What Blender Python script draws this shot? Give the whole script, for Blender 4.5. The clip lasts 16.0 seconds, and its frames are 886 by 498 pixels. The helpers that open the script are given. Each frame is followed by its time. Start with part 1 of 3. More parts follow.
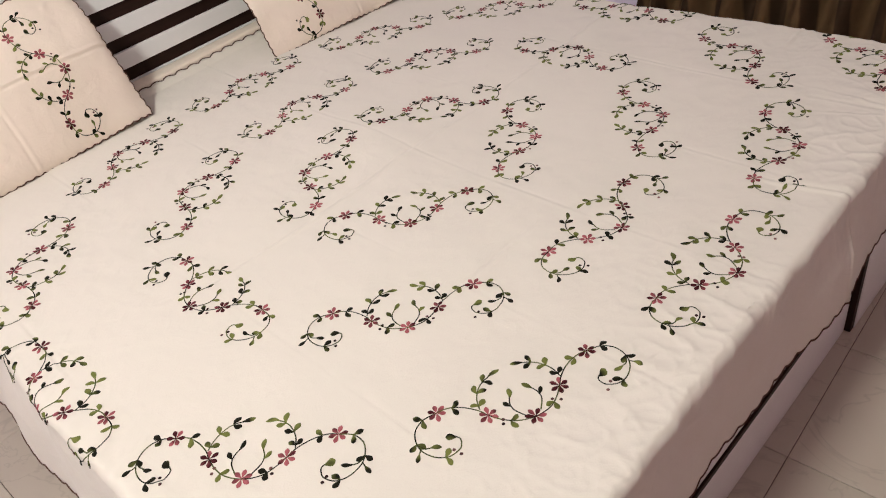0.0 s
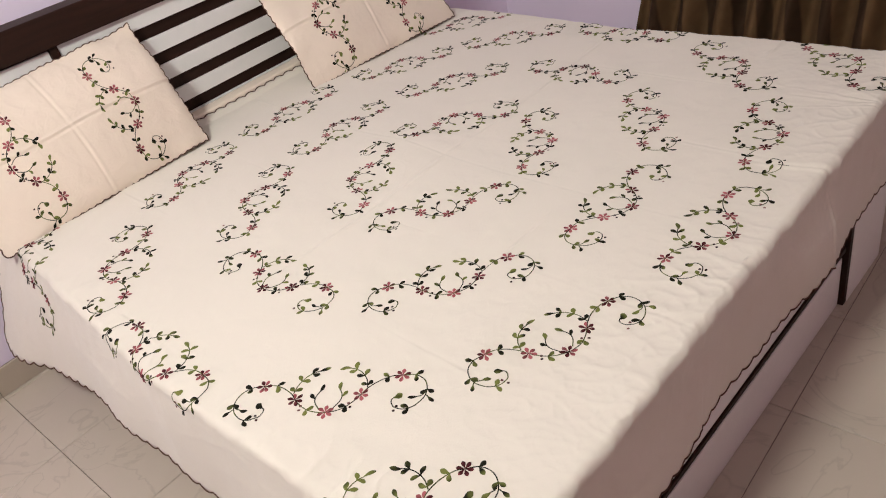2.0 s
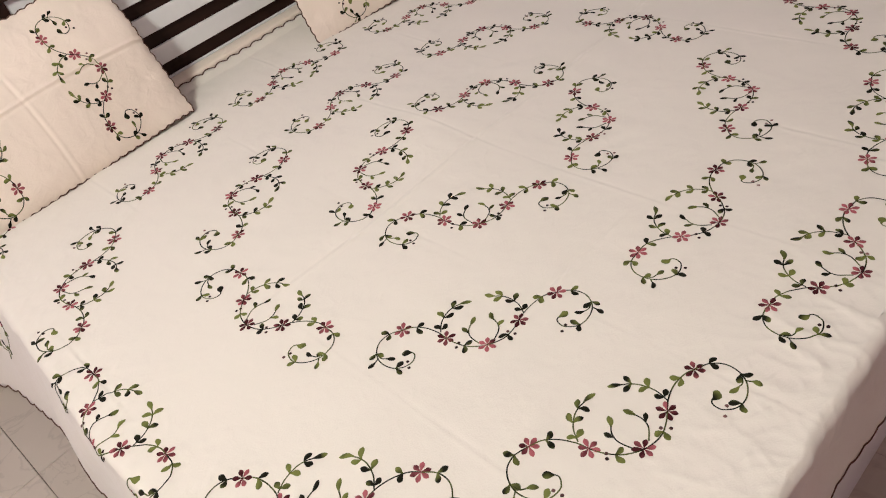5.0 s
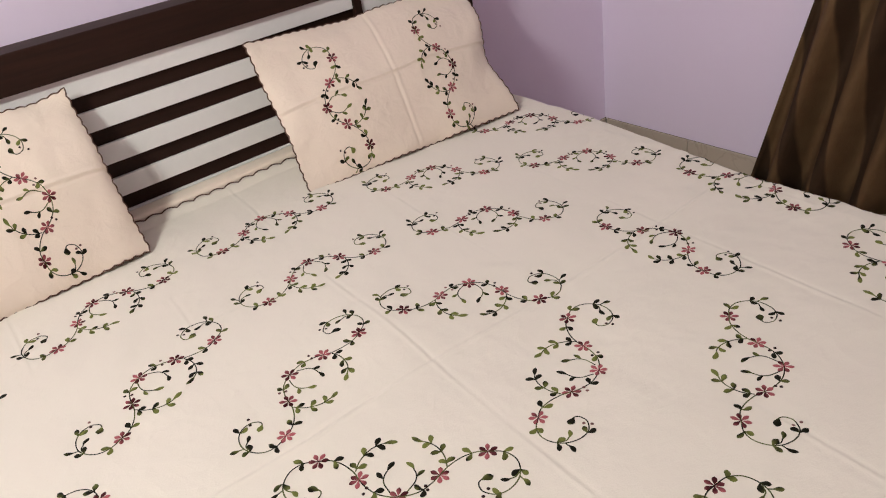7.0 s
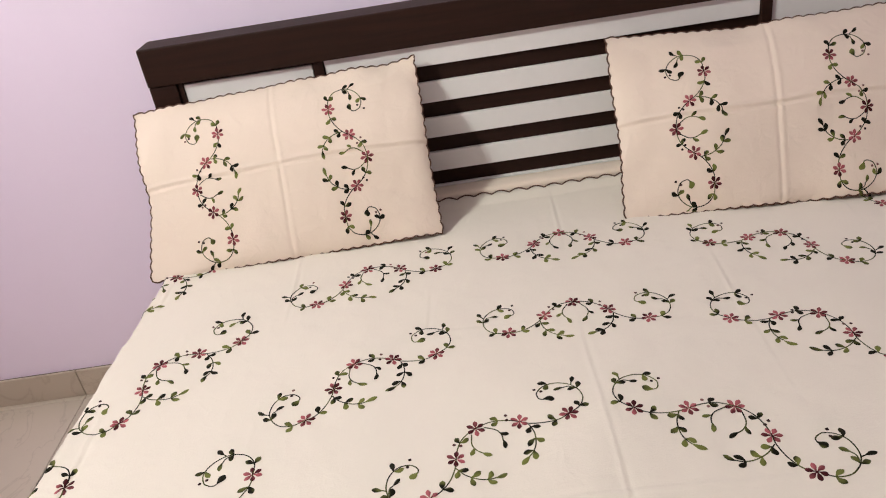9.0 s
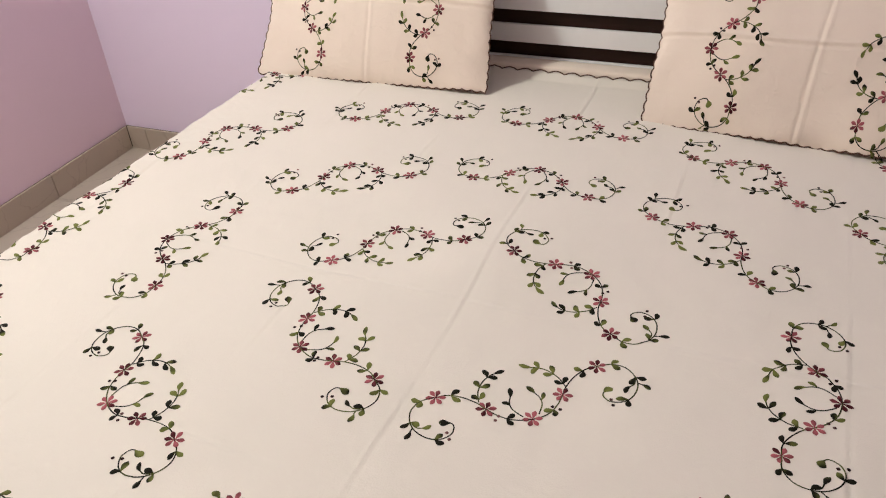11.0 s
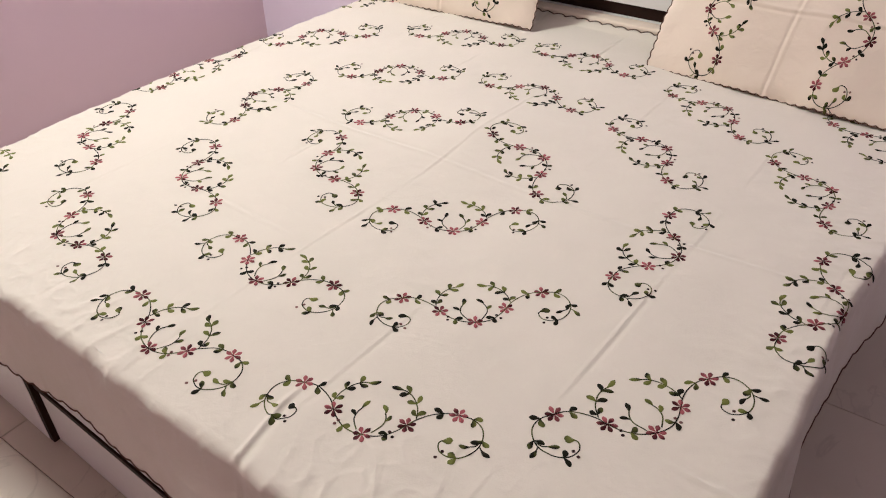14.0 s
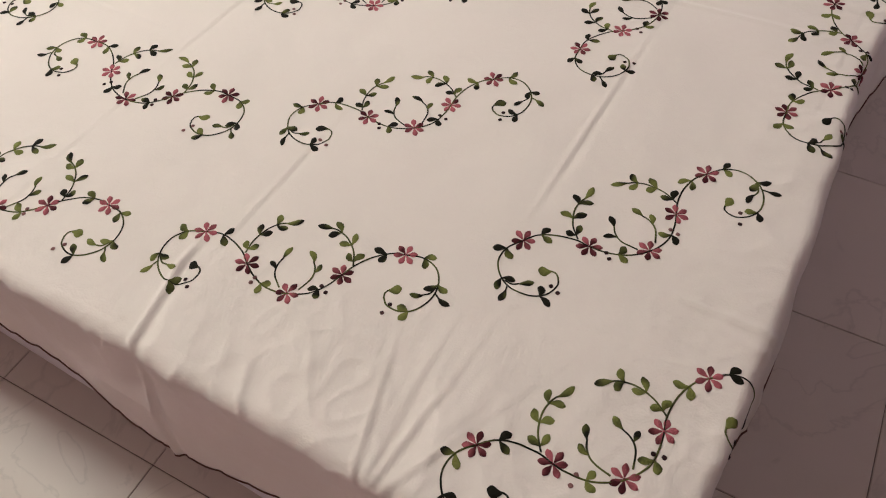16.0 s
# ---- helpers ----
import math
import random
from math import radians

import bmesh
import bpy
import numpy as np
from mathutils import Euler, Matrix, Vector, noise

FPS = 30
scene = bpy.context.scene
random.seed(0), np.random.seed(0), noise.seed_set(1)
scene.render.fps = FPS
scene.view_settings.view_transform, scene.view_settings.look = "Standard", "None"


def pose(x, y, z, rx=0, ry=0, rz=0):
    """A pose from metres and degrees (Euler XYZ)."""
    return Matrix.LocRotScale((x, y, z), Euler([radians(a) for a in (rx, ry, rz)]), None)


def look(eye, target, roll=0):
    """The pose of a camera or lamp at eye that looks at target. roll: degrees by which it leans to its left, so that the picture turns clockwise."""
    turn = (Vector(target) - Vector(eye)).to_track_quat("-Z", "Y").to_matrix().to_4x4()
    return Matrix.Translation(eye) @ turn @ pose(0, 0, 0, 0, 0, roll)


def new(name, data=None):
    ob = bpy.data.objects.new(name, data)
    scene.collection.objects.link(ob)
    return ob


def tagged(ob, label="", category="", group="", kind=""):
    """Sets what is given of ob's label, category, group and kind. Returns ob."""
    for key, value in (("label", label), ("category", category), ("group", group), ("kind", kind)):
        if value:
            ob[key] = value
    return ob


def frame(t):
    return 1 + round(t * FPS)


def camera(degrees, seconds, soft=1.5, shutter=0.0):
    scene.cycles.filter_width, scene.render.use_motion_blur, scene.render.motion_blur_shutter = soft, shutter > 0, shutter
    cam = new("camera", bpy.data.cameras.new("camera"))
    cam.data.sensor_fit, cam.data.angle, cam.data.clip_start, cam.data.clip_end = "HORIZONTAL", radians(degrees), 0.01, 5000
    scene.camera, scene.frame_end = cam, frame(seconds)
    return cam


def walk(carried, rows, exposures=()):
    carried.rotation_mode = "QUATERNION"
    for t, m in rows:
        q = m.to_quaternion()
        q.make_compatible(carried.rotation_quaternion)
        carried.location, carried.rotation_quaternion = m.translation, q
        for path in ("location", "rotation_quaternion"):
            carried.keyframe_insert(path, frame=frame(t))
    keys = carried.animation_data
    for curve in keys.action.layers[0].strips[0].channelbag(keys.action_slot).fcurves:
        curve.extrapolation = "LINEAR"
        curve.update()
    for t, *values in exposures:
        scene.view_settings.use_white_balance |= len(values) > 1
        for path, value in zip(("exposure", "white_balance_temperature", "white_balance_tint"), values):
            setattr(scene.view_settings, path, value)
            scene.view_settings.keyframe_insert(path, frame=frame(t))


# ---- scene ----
cam = camera(60.7, 16.0, soft=1.1)
PATH = [
    (0, (-1.034, -1.227, 1.492), (0.026, -0.043, 0.278), -11.8),
    (0.5, (-1.149, -1.3, 1.522), (-0.128, -0.074, 0.316), -12.2),
    (1, (-1.243, -1.373, 1.529), (-0.17, -0.157, 0.357), -13.1),
    (1.5, (-1.295, -1.386, 1.539), (-0.192, -0.163, 0.405), -14.4),
    (2, (-1.281, -1.363, 1.53), (-0.168, -0.126, 0.422), -13.8),
    (2.5, (-1.212, -1.343, 1.501), (-0.158, -0.088, 0.354), -16.3),
    (3, (-1.152, -1.317, 1.507), (-0.17, -0.001, 0.366), -17.0),
    (3.5, (-1.084, -1.29, 1.487), (-0.196, 0.091, 0.345), -17.3),
    (3.7, (-1.062, -1.267, 1.48), (-0.187, 0.106, 0.318), -17.2),
    (5.8, (-0.825, -1.026, 1.468), (0.169, 0.164, 0.204), -16.4),
    (6, (-0.766, -1.059, 1.474), (0.193, 0.214, 0.266), -17.0),
    (6.5, (-0.653, -1.041, 1.449), (0.308, 0.283, 0.299), -14.7),
    (7, (-0.541, -0.934, 1.465), (0.422, 0.481, 0.43), -9.3),
    (7.5, (-0.465, -0.809, 1.462), (0.322, 0.737, 0.468), -7.9),
    (8, (-0.376, -0.75, 1.47), (0.012, 0.952, 0.494), -6.4),
    (8.5, (-0.249, -0.737, 1.457), (-0.219, 1.027, 0.515), -7.5),
    (9, (-0.162, -0.788, 1.444), (-0.215, 0.964, 0.48), -9.3),
    (9.5, (-0.067, -0.926, 1.43), (-0.178, 0.782, 0.396), -7.3),
    (10, (0.068, -0.959, 1.435), (-0.218, 0.643, 0.273), -7.7),
    (10.2, (0.136, -0.944, 1.434), (-0.246, 0.638, 0.272), -5.9),
    (12.3, (0.784, -1.164, 1.477), (-0.056, 0.301, 0.405), -3.4),
    (12.5, (0.833, -1.162, 1.474), (-0.046, 0.286, 0.412), -2.1),
    (13, (0.885, -1.165, 1.473), (-0.043, 0.227, 0.378), -1.5),
    (13.5, (0.934, -1.251, 1.492), (-0.007, 0.099, 0.355), -1.9),
    (14, (0.962, -1.33, 1.477), (0.018, -0.011, 0.307), -0.8),
    (14.5, (0.953, -1.362, 1.458), (0.054, -0.104, 0.189), -1.2),
    (15, (0.913, -1.328, 1.434), (0.089, -0.129, 0.062), -0.0),
    (15.5, (0.871, -1.222, 1.38), (0.207, -0.095, -0.133), 1.4),
    (15.6, (0.859, -1.202, 1.376), (0.225, -0.094, -0.163), 1.6),
    (16, (0.829, -1.116, 1.342), (0.236, -0.1, -0.275), -2.9),
]
walk(cam, [(t, look(eye, target, roll)) for t, eye, target, roll in PATH],
     exposures=[(0, -0.05), (3.7, -0.05), (6.0, -0.14), (7.0, -0.02), (10.0, -0.02), (12.5, 0.03), (14.5, 0.14), (16, 0.05)])

# ---- light ----
world = bpy.data.worlds.new("room_air")
scene.world = world
world.use_nodes = True
world.node_tree.nodes["Background"].inputs["Color"].default_value = (1.0, 0.93, 0.9, 1)
world.node_tree.nodes["Background"].inputs["Strength"].default_value = 0.3


def area_lamp(name, at, target, sx, sy, watts, colour):
    data = bpy.data.lights.new(name, "AREA")
    data.shape, data.size, data.size_y, data.energy, data.color = "RECTANGLE", sx, sy, watts, colour
    ob = new(name, data)
    ob.matrix_world = look(at, target)
    return ob


# the tube on the wall beside the bed
area_lamp("tube_lamp", (-1.88, -0.50, 2.60), (0.60, 0.12, 1.85), 0.4, 0.12, 56, (0.935, 0.975, 0.90))


# ---- materials ----
def material(name, colour, rough=0.6, metal=0.0, vary=0.0, scale=8.0, bump=0.0, bump_scale=200.0, sheen=0.0, per="none", colour2=None, spec=0.5):
    """A node material: two colours mixed by noise at two scales (or per object or island), with fine relief."""
    mat = bpy.data.materials.new(name)
    mat.use_nodes = True
    nt = mat.node_tree
    bsdf = nt.nodes["Principled BSDF"]
    bsdf.inputs["Roughness"].default_value = rough
    bsdf.inputs["Metallic"].default_value = metal
    bsdf.inputs["Sheen Weight"].default_value = sheen
    bsdf.inputs["Specular IOR Level"].default_value = spec
    coord = nt.nodes.new("ShaderNodeTexCoord")
    c2 = colour2 or tuple(c * (1 - vary) for c in colour)
    mix = nt.nodes.new("ShaderNodeMix")
    mix.data_type = "RGBA"
    mix.inputs[6].default_value = (*colour, 1)
    mix.inputs[7].default_value = (*c2, 1)
    n1 = nt.nodes.new("ShaderNodeTexNoise")
    n1.inputs["Scale"].default_value = scale
    n1.inputs["Detail"].default_value = 6
    nt.links.new(coord.outputs["Object"], n1.inputs["Vector"])
    if per == "island":
        geo = nt.nodes.new("ShaderNodeNewGeometry")
        ramp = nt.nodes.new("ShaderNodeMath")
        ramp.operation = "MULTIPLY_ADD"
        nt.links.new(n1.outputs["Fac"], ramp.inputs[0])
        ramp.inputs[1].default_value = 0.5
        half = nt.nodes.new("ShaderNodeMath")
        half.operation = "MULTIPLY_ADD"
        nt.links.new(geo.outputs["Random Per Island"], half.inputs[0])
        half.inputs[1].default_value = 1.1
        half.inputs[2].default_value = -0.3
        nt.links.new(half.outputs[0], ramp.inputs[2])
        ramp.use_clamp = True
        nt.links.new(ramp.outputs[0], mix.inputs[0])
    elif per == "object":
        info = nt.nodes.new("ShaderNodeObjectInfo")
        add = nt.nodes.new("ShaderNodeMath")
        add.operation = "MULTIPLY_ADD"
        nt.links.new(info.outputs["Random"], add.inputs[0])
        add.inputs[1].default_value = 0.5
        nt.links.new(n1.outputs["Fac"], add.inputs[2])
        sub = nt.nodes.new("ShaderNodeMath")
        sub.operation = "SUBTRACT"
        sub.use_clamp = True
        nt.links.new(add.outputs[0], sub.inputs[0])
        sub.inputs[1].default_value = 0.25
        nt.links.new(sub.outputs[0], mix.inputs[0])
    else:
        nt.links.new(n1.outputs["Fac"], mix.inputs[0])
    nt.links.new(mix.outputs[2], bsdf.inputs["Base Color"])
    if bump:
        n2 = nt.nodes.new("ShaderNodeTexNoise")
        n2.inputs["Scale"].default_value = bump_scale
        n2.inputs["Detail"].default_value = 4
        nt.links.new(coord.outputs["Object"], n2.inputs["Vector"])
        bp = nt.nodes.new("ShaderNodeBump")
        bp.inputs["Strength"].default_value = bump
        bp.inputs["Distance"].default_value = 0.002
        nt.links.new(n2.outputs["Fac"], bp.inputs["Height"])
        nt.links.new(bp.outputs["Normal"], bsdf.inputs["Normal"])
    return mat


def wood_material(name, dark, light):
    """Wood with grain along the object's x axis."""
    mat = material(name, dark, rough=0.55, spec=0.16, vary=0.0, bump=0.15, bump_scale=90, colour2=light)
    nt = mat.node_tree
    coord = next(n for n in nt.nodes if n.type == "TEX_COORD")
    mapping = nt.nodes.new("ShaderNodeMapping")
    mapping.inputs["Scale"].default_value = (0.12, 2.2, 2.2)
    nt.links.new(coord.outputs["Object"], mapping.inputs["Vector"])
    noise1 = next(n for n in nt.nodes if n.type == "TEX_NOISE" and n.inputs["Scale"].default_value == 8.0)
    noise1.inputs["Scale"].default_value = 22
    noise1.inputs["Distortion"].default_value = 1.2
    nt.links.new(mapping.outputs["Vector"], noise1.inputs["Vector"])
    return mat


def marble_material(name, base, vein, per_tile=True):
    """Polished cream marble tile with soft clouds and a few thin veins."""
    mat = material(name, base, rough=0.42, bump=0.0, colour2=tuple(c * 0.86 for c in base), scale=5, per="object" if per_tile else "none")
    nt = mat.node_tree
    bsdf = nt.nodes["Principled BSDF"]
    coord = next(n for n in nt.nodes if n.type == "TEX_COORD")
    info = nt.nodes.new("ShaderNodeObjectInfo")
    shift = nt.nodes.new("ShaderNodeVectorMath")
    shift.operation = "MULTIPLY_ADD"
    nt.links.new(info.outputs["Random"], shift.inputs[0])
    shift.inputs[1].default_value = (9, 7, 5)
    nt.links.new(coord.outputs["Object"], shift.inputs[2])
    n1 = nt.nodes.new("ShaderNodeTexNoise")
    n1.inputs["Scale"].default_value, n1.inputs["Detail"].default_value, n1.inputs["Distortion"].default_value = 3.0, 8, 1.6
    nt.links.new(shift.outputs[0], n1.inputs["Vector"])
    ramp = nt.nodes.new("ShaderNodeValToRGB")
    ramp.color_ramp.elements[0].position, ramp.color_ramp.elements[0].color = 0.485, (0, 0, 0, 1)
    ramp.color_ramp.elements[1].position, ramp.color_ramp.elements[1].color = 0.5, (1, 1, 1, 1)
    e = ramp.color_ramp.elements.new(0.515)
    e.color = (0, 0, 0, 1)
    nt.links.new(n1.outputs["Fac"], ramp.inputs[0])
    mix = nt.nodes.new("ShaderNodeMix")
    mix.data_type = "RGBA"
    soft = nt.nodes.new("ShaderNodeMath")
    soft.operation = "MULTIPLY"
    soft.inputs[1].default_value = 0.3
    nt.links.new(ramp.outputs[0], soft.inputs[0])
    nt.links.new(soft.outputs[0], mix.inputs[0])
    old = bsdf.inputs["Base Color"].links[0].from_socket
    nt.links.new(old, mix.inputs[6])
    mix.inputs[7].default_value = (*vein, 1)
    nt.links.new(mix.outputs[2], bsdf.inputs["Base Color"])
    return mat


COTTON = material("peach_cotton", (0.785, 0.72, 0.63), rough=0.85, vary=0.04, scale=3, bump=0.25, bump_scale=420, sheen=0.35, spec=0.15)
COVER = material("peach_cotton_cover", (0.84, 0.71, 0.60), rough=0.85, vary=0.05, scale=4, bump=0.25, bump_scale=420, sheen=0.35, spec=0.15)
HEM = material("brown_hem_thread", (0.15, 0.08, 0.06), rough=0.8, vary=0.4, scale=60, bump=0.4, bump_scale=900, spec=0.08)


def crumpled(mat, strength):
    """Adds the faint ridged crumpling of pressed cotton to a cloth."""
    nt = mat.node_tree
    bsdf = nt.nodes["Principled BSDF"]
    coord = next(n for n in nt.nodes if n.type == "TEX_COORD")
    fine = bsdf.inputs["Normal"].links[0].from_node
    last = None
    for scale, distance in ((9.0, 0.006), (31.0, 0.0022)):
        tex = nt.nodes.new("ShaderNodeTexNoise")
        tex.inputs["Scale"].default_value, tex.inputs["Detail"].default_value, tex.inputs["Distortion"].default_value = scale, 2.5, 0.7
        nt.links.new(coord.outputs["Object"], tex.inputs["Vector"])
        ridged = nt.nodes.new("ShaderNodeMath")
        ridged.operation = "PINGPONG"
        ridged.inputs[1].default_value = 0.5
        nt.links.new(tex.outputs["Fac"], ridged.inputs[0])
        bp = nt.nodes.new("ShaderNodeBump")
        bp.inputs["Strength"].default_value, bp.inputs["Distance"].default_value = strength, distance
        nt.links.new(ridged.outputs[0], bp.inputs["Height"])
        if last:
            nt.links.new(last.outputs["Normal"], bp.inputs["Normal"])
        last = bp
    nt.links.new(last.outputs["Normal"], fine.inputs["Normal"])


crumpled(COTTON, 0.4)
crumpled(COVER, 0.9)


def thread_material(name, dark, light, scale=26.0, low=0.46, high=0.60, shift=0.0):
    """Shaded embroidery thread whose colour runs from dark to light along the stitching, with stitch lines."""
    mat = material(name, dark, rough=0.7, scale=scale, colour2=light, bump=0.7, bump_scale=700, spec=0.12)
    nt = mat.node_tree
    n1 = next(n for n in nt.nodes if n.type == "TEX_NOISE" and n.inputs["Scale"].default_value == scale)
    n1.inputs["Detail"].default_value = 1.5
    mix = next(n for n in nt.nodes if n.type == "MIX")
    geo = nt.nodes.new("ShaderNodeNewGeometry")
    push = nt.nodes.new("ShaderNodeMath")
    push.operation = "MULTIPLY_ADD"
    nt.links.new(geo.outputs["Random Per Island"], push.inputs[0])
    push.inputs[1].default_value = shift
    nt.links.new(n1.outputs["Fac"], push.inputs[2])
    span = nt.nodes.new("ShaderNodeMapRange")
    span.inputs["From Min"].default_value, span.inputs["From Max"].default_value = low + shift / 2, high + shift / 2
    nt.links.new(push.outputs[0], span.inputs["Value"])
    nt.links.new(span.outputs["Result"], mix.inputs[0])
    return mat


STEM = thread_material("variegated_stem_thread", (0.012, 0.013, 0.007), (0.11, 0.12, 0.035))
LEAF = thread_material("variegated_leaf_thread", (0.010, 0.0095, 0.0045), (0.175, 0.19, 0.05), low=0.44, high=0.60, shift=0.3)
PETAL = thread_material("burgundy_petal_thread", (0.060, 0.010, 0.013), (0.42, 0.115, 0.13), 32.0, 0.37, 0.59, shift=0.25)
BERRY = thread_material("plum_berry_thread", (0.028, 0.012, 0.012), (0.25, 0.12, 0.11), 20.0, 0.48, 0.64)
WALL = material("lavender_wall_paint", (0.90, 0.78, 0.95), rough=0.7, vary=0.05, scale=1.5, bump=0.08, bump_scale=60)
WEST = material("rose_mauve_wall_paint", (0.92, 0.72, 0.82), rough=0.7, vary=0.05, scale=1.5, bump=0.08, bump_scale=60)
# unseen wall: pink tone picked for the light it bounces onto the foot drape
SOUTH = material("unseen_wall_bounce_tint", (0.76, 0.53, 0.57), rough=0.75, vary=0.06, scale=1.5, bump=0.08, bump_scale=60)
CEILING = material("white_ceiling_paint", (0.76, 0.73, 0.71), rough=0.85, vary=0.04, scale=2)
WOOD = wood_material("dark_walnut", (0.013, 0.0055, 0.004), (0.036, 0.014, 0.009))
LAMINATE = material("pale_grey_laminate", (0.85, 0.83, 0.82), rough=0.35, vary=0.06, scale=40, bump=0.1, bump_scale=300)
MARBLE = marble_material("cream_marble", (0.61, 0.53, 0.44), (0.32, 0.27, 0.22))
SKIRT = marble_material("skirting_marble", (0.55, 0.46, 0.37), (0.3, 0.22, 0.17))
GROUT = material("dark_grout", (0.16, 0.13, 0.11), rough=0.9, vary=0.4, scale=30)
TICKING = material("mattress_fabric", (0.72, 0.60, 0.52), rough=0.9, vary=0.1, scale=10, bump=0.3, bump_scale=300)
CURTAIN = material("brown_curtain_cloth", (0.10, 0.052, 0.024), rough=0.85, scale=14, colour2=(0.17, 0.10, 0.048), bump=0.6, bump_scale=160, spec=0.15)
def striped(mat, dark, amount=0.75):
    """Woven bands of a darker colour, upright on the cloth."""
    nt = mat.node_tree
    bsdf = nt.nodes["Principled BSDF"]
    coord = next(n for n in nt.nodes if n.type == "TEX_COORD")
    wave = nt.nodes.new("ShaderNodeTexWave")
    wave.bands_direction = "Y"
    wave.inputs["Scale"].default_value, wave.inputs["Distortion"].default_value, wave.inputs["Detail"].default_value = 2.6, 1.1, 3
    nt.links.new(coord.outputs["Object"], wave.inputs["Vector"])
    ramp = nt.nodes.new("ShaderNodeValToRGB")
    ramp.color_ramp.elements[0].position, ramp.color_ramp.elements[0].color = 0.62, (0, 0, 0, 1)
    ramp.color_ramp.elements[1].position, ramp.color_ramp.elements[1].color = 0.8, (amount, amount, amount, 1)
    nt.links.new(wave.outputs["Fac"], ramp.inputs[0])
    mix = nt.nodes.new("ShaderNodeMix")
    mix.data_type = "RGBA"
    nt.links.new(ramp.outputs[0], mix.inputs[0])
    nt.links.new(bsdf.inputs["Base Color"].links[0].from_socket, mix.inputs[6])
    mix.inputs[7].default_value = (*dark, 1)
    nt.links.new(mix.outputs[2], bsdf.inputs["Base Color"])


striped(CURTAIN, (0.025, 0.012, 0.008))
ROD = material("brushed_steel", (0.5, 0.48, 0.46), rough=0.35, metal=1.0, vary=0.1, scale=30)


# ---- mesh helpers ----
def mesh_object(name, verts, faces, mat, parent=None, label="", smooth=False):
    me = bpy.data.meshes.new(name)
    me.from_pydata(verts, [], faces)
    me.update()
    if mat:
        me.materials.append(mat)
    if smooth:
        me.polygons.foreach_set("use_smooth", [True] * len(me.polygons))
    ob = new(name, me)
    if parent is not None:
        ob.parent = parent
    if label:
        ob["label"] = label
    return ob


def part(name, bm, mat, parent, label="", smooth=False):
    me = bpy.data.meshes.new(name)
    bm.to_mesh(me)
    bm.free()
    me.materials.append(mat)
    if smooth:
        me.polygons.foreach_set("use_smooth", [True] * len(me.polygons))
    ob = new(name, me)
    if parent is not None:
        ob.parent = parent
    if label:
        ob["label"] = label
    return ob


def box(x0, x1, y0, y1, z0, z1, bevel=0.0, segments=2):
    bm = bmesh.new()
    bmesh.ops.create_cube(bm, size=1.0)
    for v in bm.verts:
        v.co = Vector(((x0 + x1) / 2 + v.co.x * (x1 - x0), (y0 + y1) / 2 + v.co.y * (y1 - y0), (z0 + z1) / 2 + v.co.z * (z1 - z0)))
    if bevel:
        bmesh.ops.bevel(bm, geom=bm.edges[:], offset=bevel, segments=segments, affect="EDGES", profile=0.6)
    return bm


def tube(points, radius, sides=6, closed=False):
    """Vertices and faces of a tube along points."""
    verts, faces = [], []
    n = len(points)
    for i, p in enumerate(points):
        a = points[i - 1] if i or closed else p
        b = points[(i + 1) % n] if i < n - 1 or closed else p
        t = (Vector(b) - Vector(a)).normalized()
        side = t.cross(Vector((0.13, 0.21, 0.97))).normalized()
        up = side.cross(t)
        for k in range(sides):
            w = 2 * math.pi * k / sides
            verts.append(Vector(p) + radius * (math.cos(w) * side + math.sin(w) * up))
    for i in range(n if closed else n - 1):
        j = (i + 1) % n
        for k in range(sides):
            m = (k + 1) % sides
            faces.append((i * sides + k, i * sides + m, j * sides + m, j * sides + k))
    return verts, faces


# ---- the room ----
X0, X1, Y0, Y1, TOP = -1.945, 1.92, -2.9, 1.224, 2.8
for name, b in (("wall_north", (X0 - 0.15, X1 + 0.15, Y1, Y1 + 0.15, -0.05, TOP)), ("wall_south", (X0 - 0.15, X1 + 0.15, Y0 - 0.15, Y0, -0.05, TOP)),
                ("wall_west", (X0 - 0.15, X0, Y0, Y1, -0.05, TOP)), ("wall_east", (X1, X1 + 0.15, Y0, Y1, -0.05, TOP))):
    if name == "wall_south":
        # out of view, its colour only steers the bounced light
        tagged(part(name, box(*b), SOUTH, None), "plain unseen wall, tinted pink for the light it bounces", "wall", kind="structure")
    elif name == "wall_west":
        tagged(part(name, box(*b), WEST, None), "smooth rose mauve painted plaster wall", "wall", kind="structure")
    else:
        tagged(part(name, box(*b), WALL, None), "smooth lavender painted plaster wall", "wall", kind="structure")
tagged(part("ceiling", box(X0 - 0.15, X1 + 0.15, Y0 - 0.15, Y1 + 0.15, TOP, TOP + 0.1), CEILING, None), "plain white painted ceiling", "ceiling", kind="structure")
floor = tagged(part("floor", box(X0 - 0.15, X1 + 0.15, Y0 - 0.15, Y1 + 0.15, -0.06, -0.004), GROUT, None), "polished cream marble tile floor with dark joints", "floor", kind="structure")


# ---- the bed ----
BED_L, BED_R, BED_FOOT = -0.845, 0.91, -0.891
SKEW = -0.0439
HB_L, HB_R, HB_TOP, HB_Y = -0.856, 1.072, 1.092, 1.031


def turned(bm):
    """Boards of the foot end, turned a little with the bed."""
    for v in bm.verts:
        v.co.y += SKEW * v.co.x
    return bm


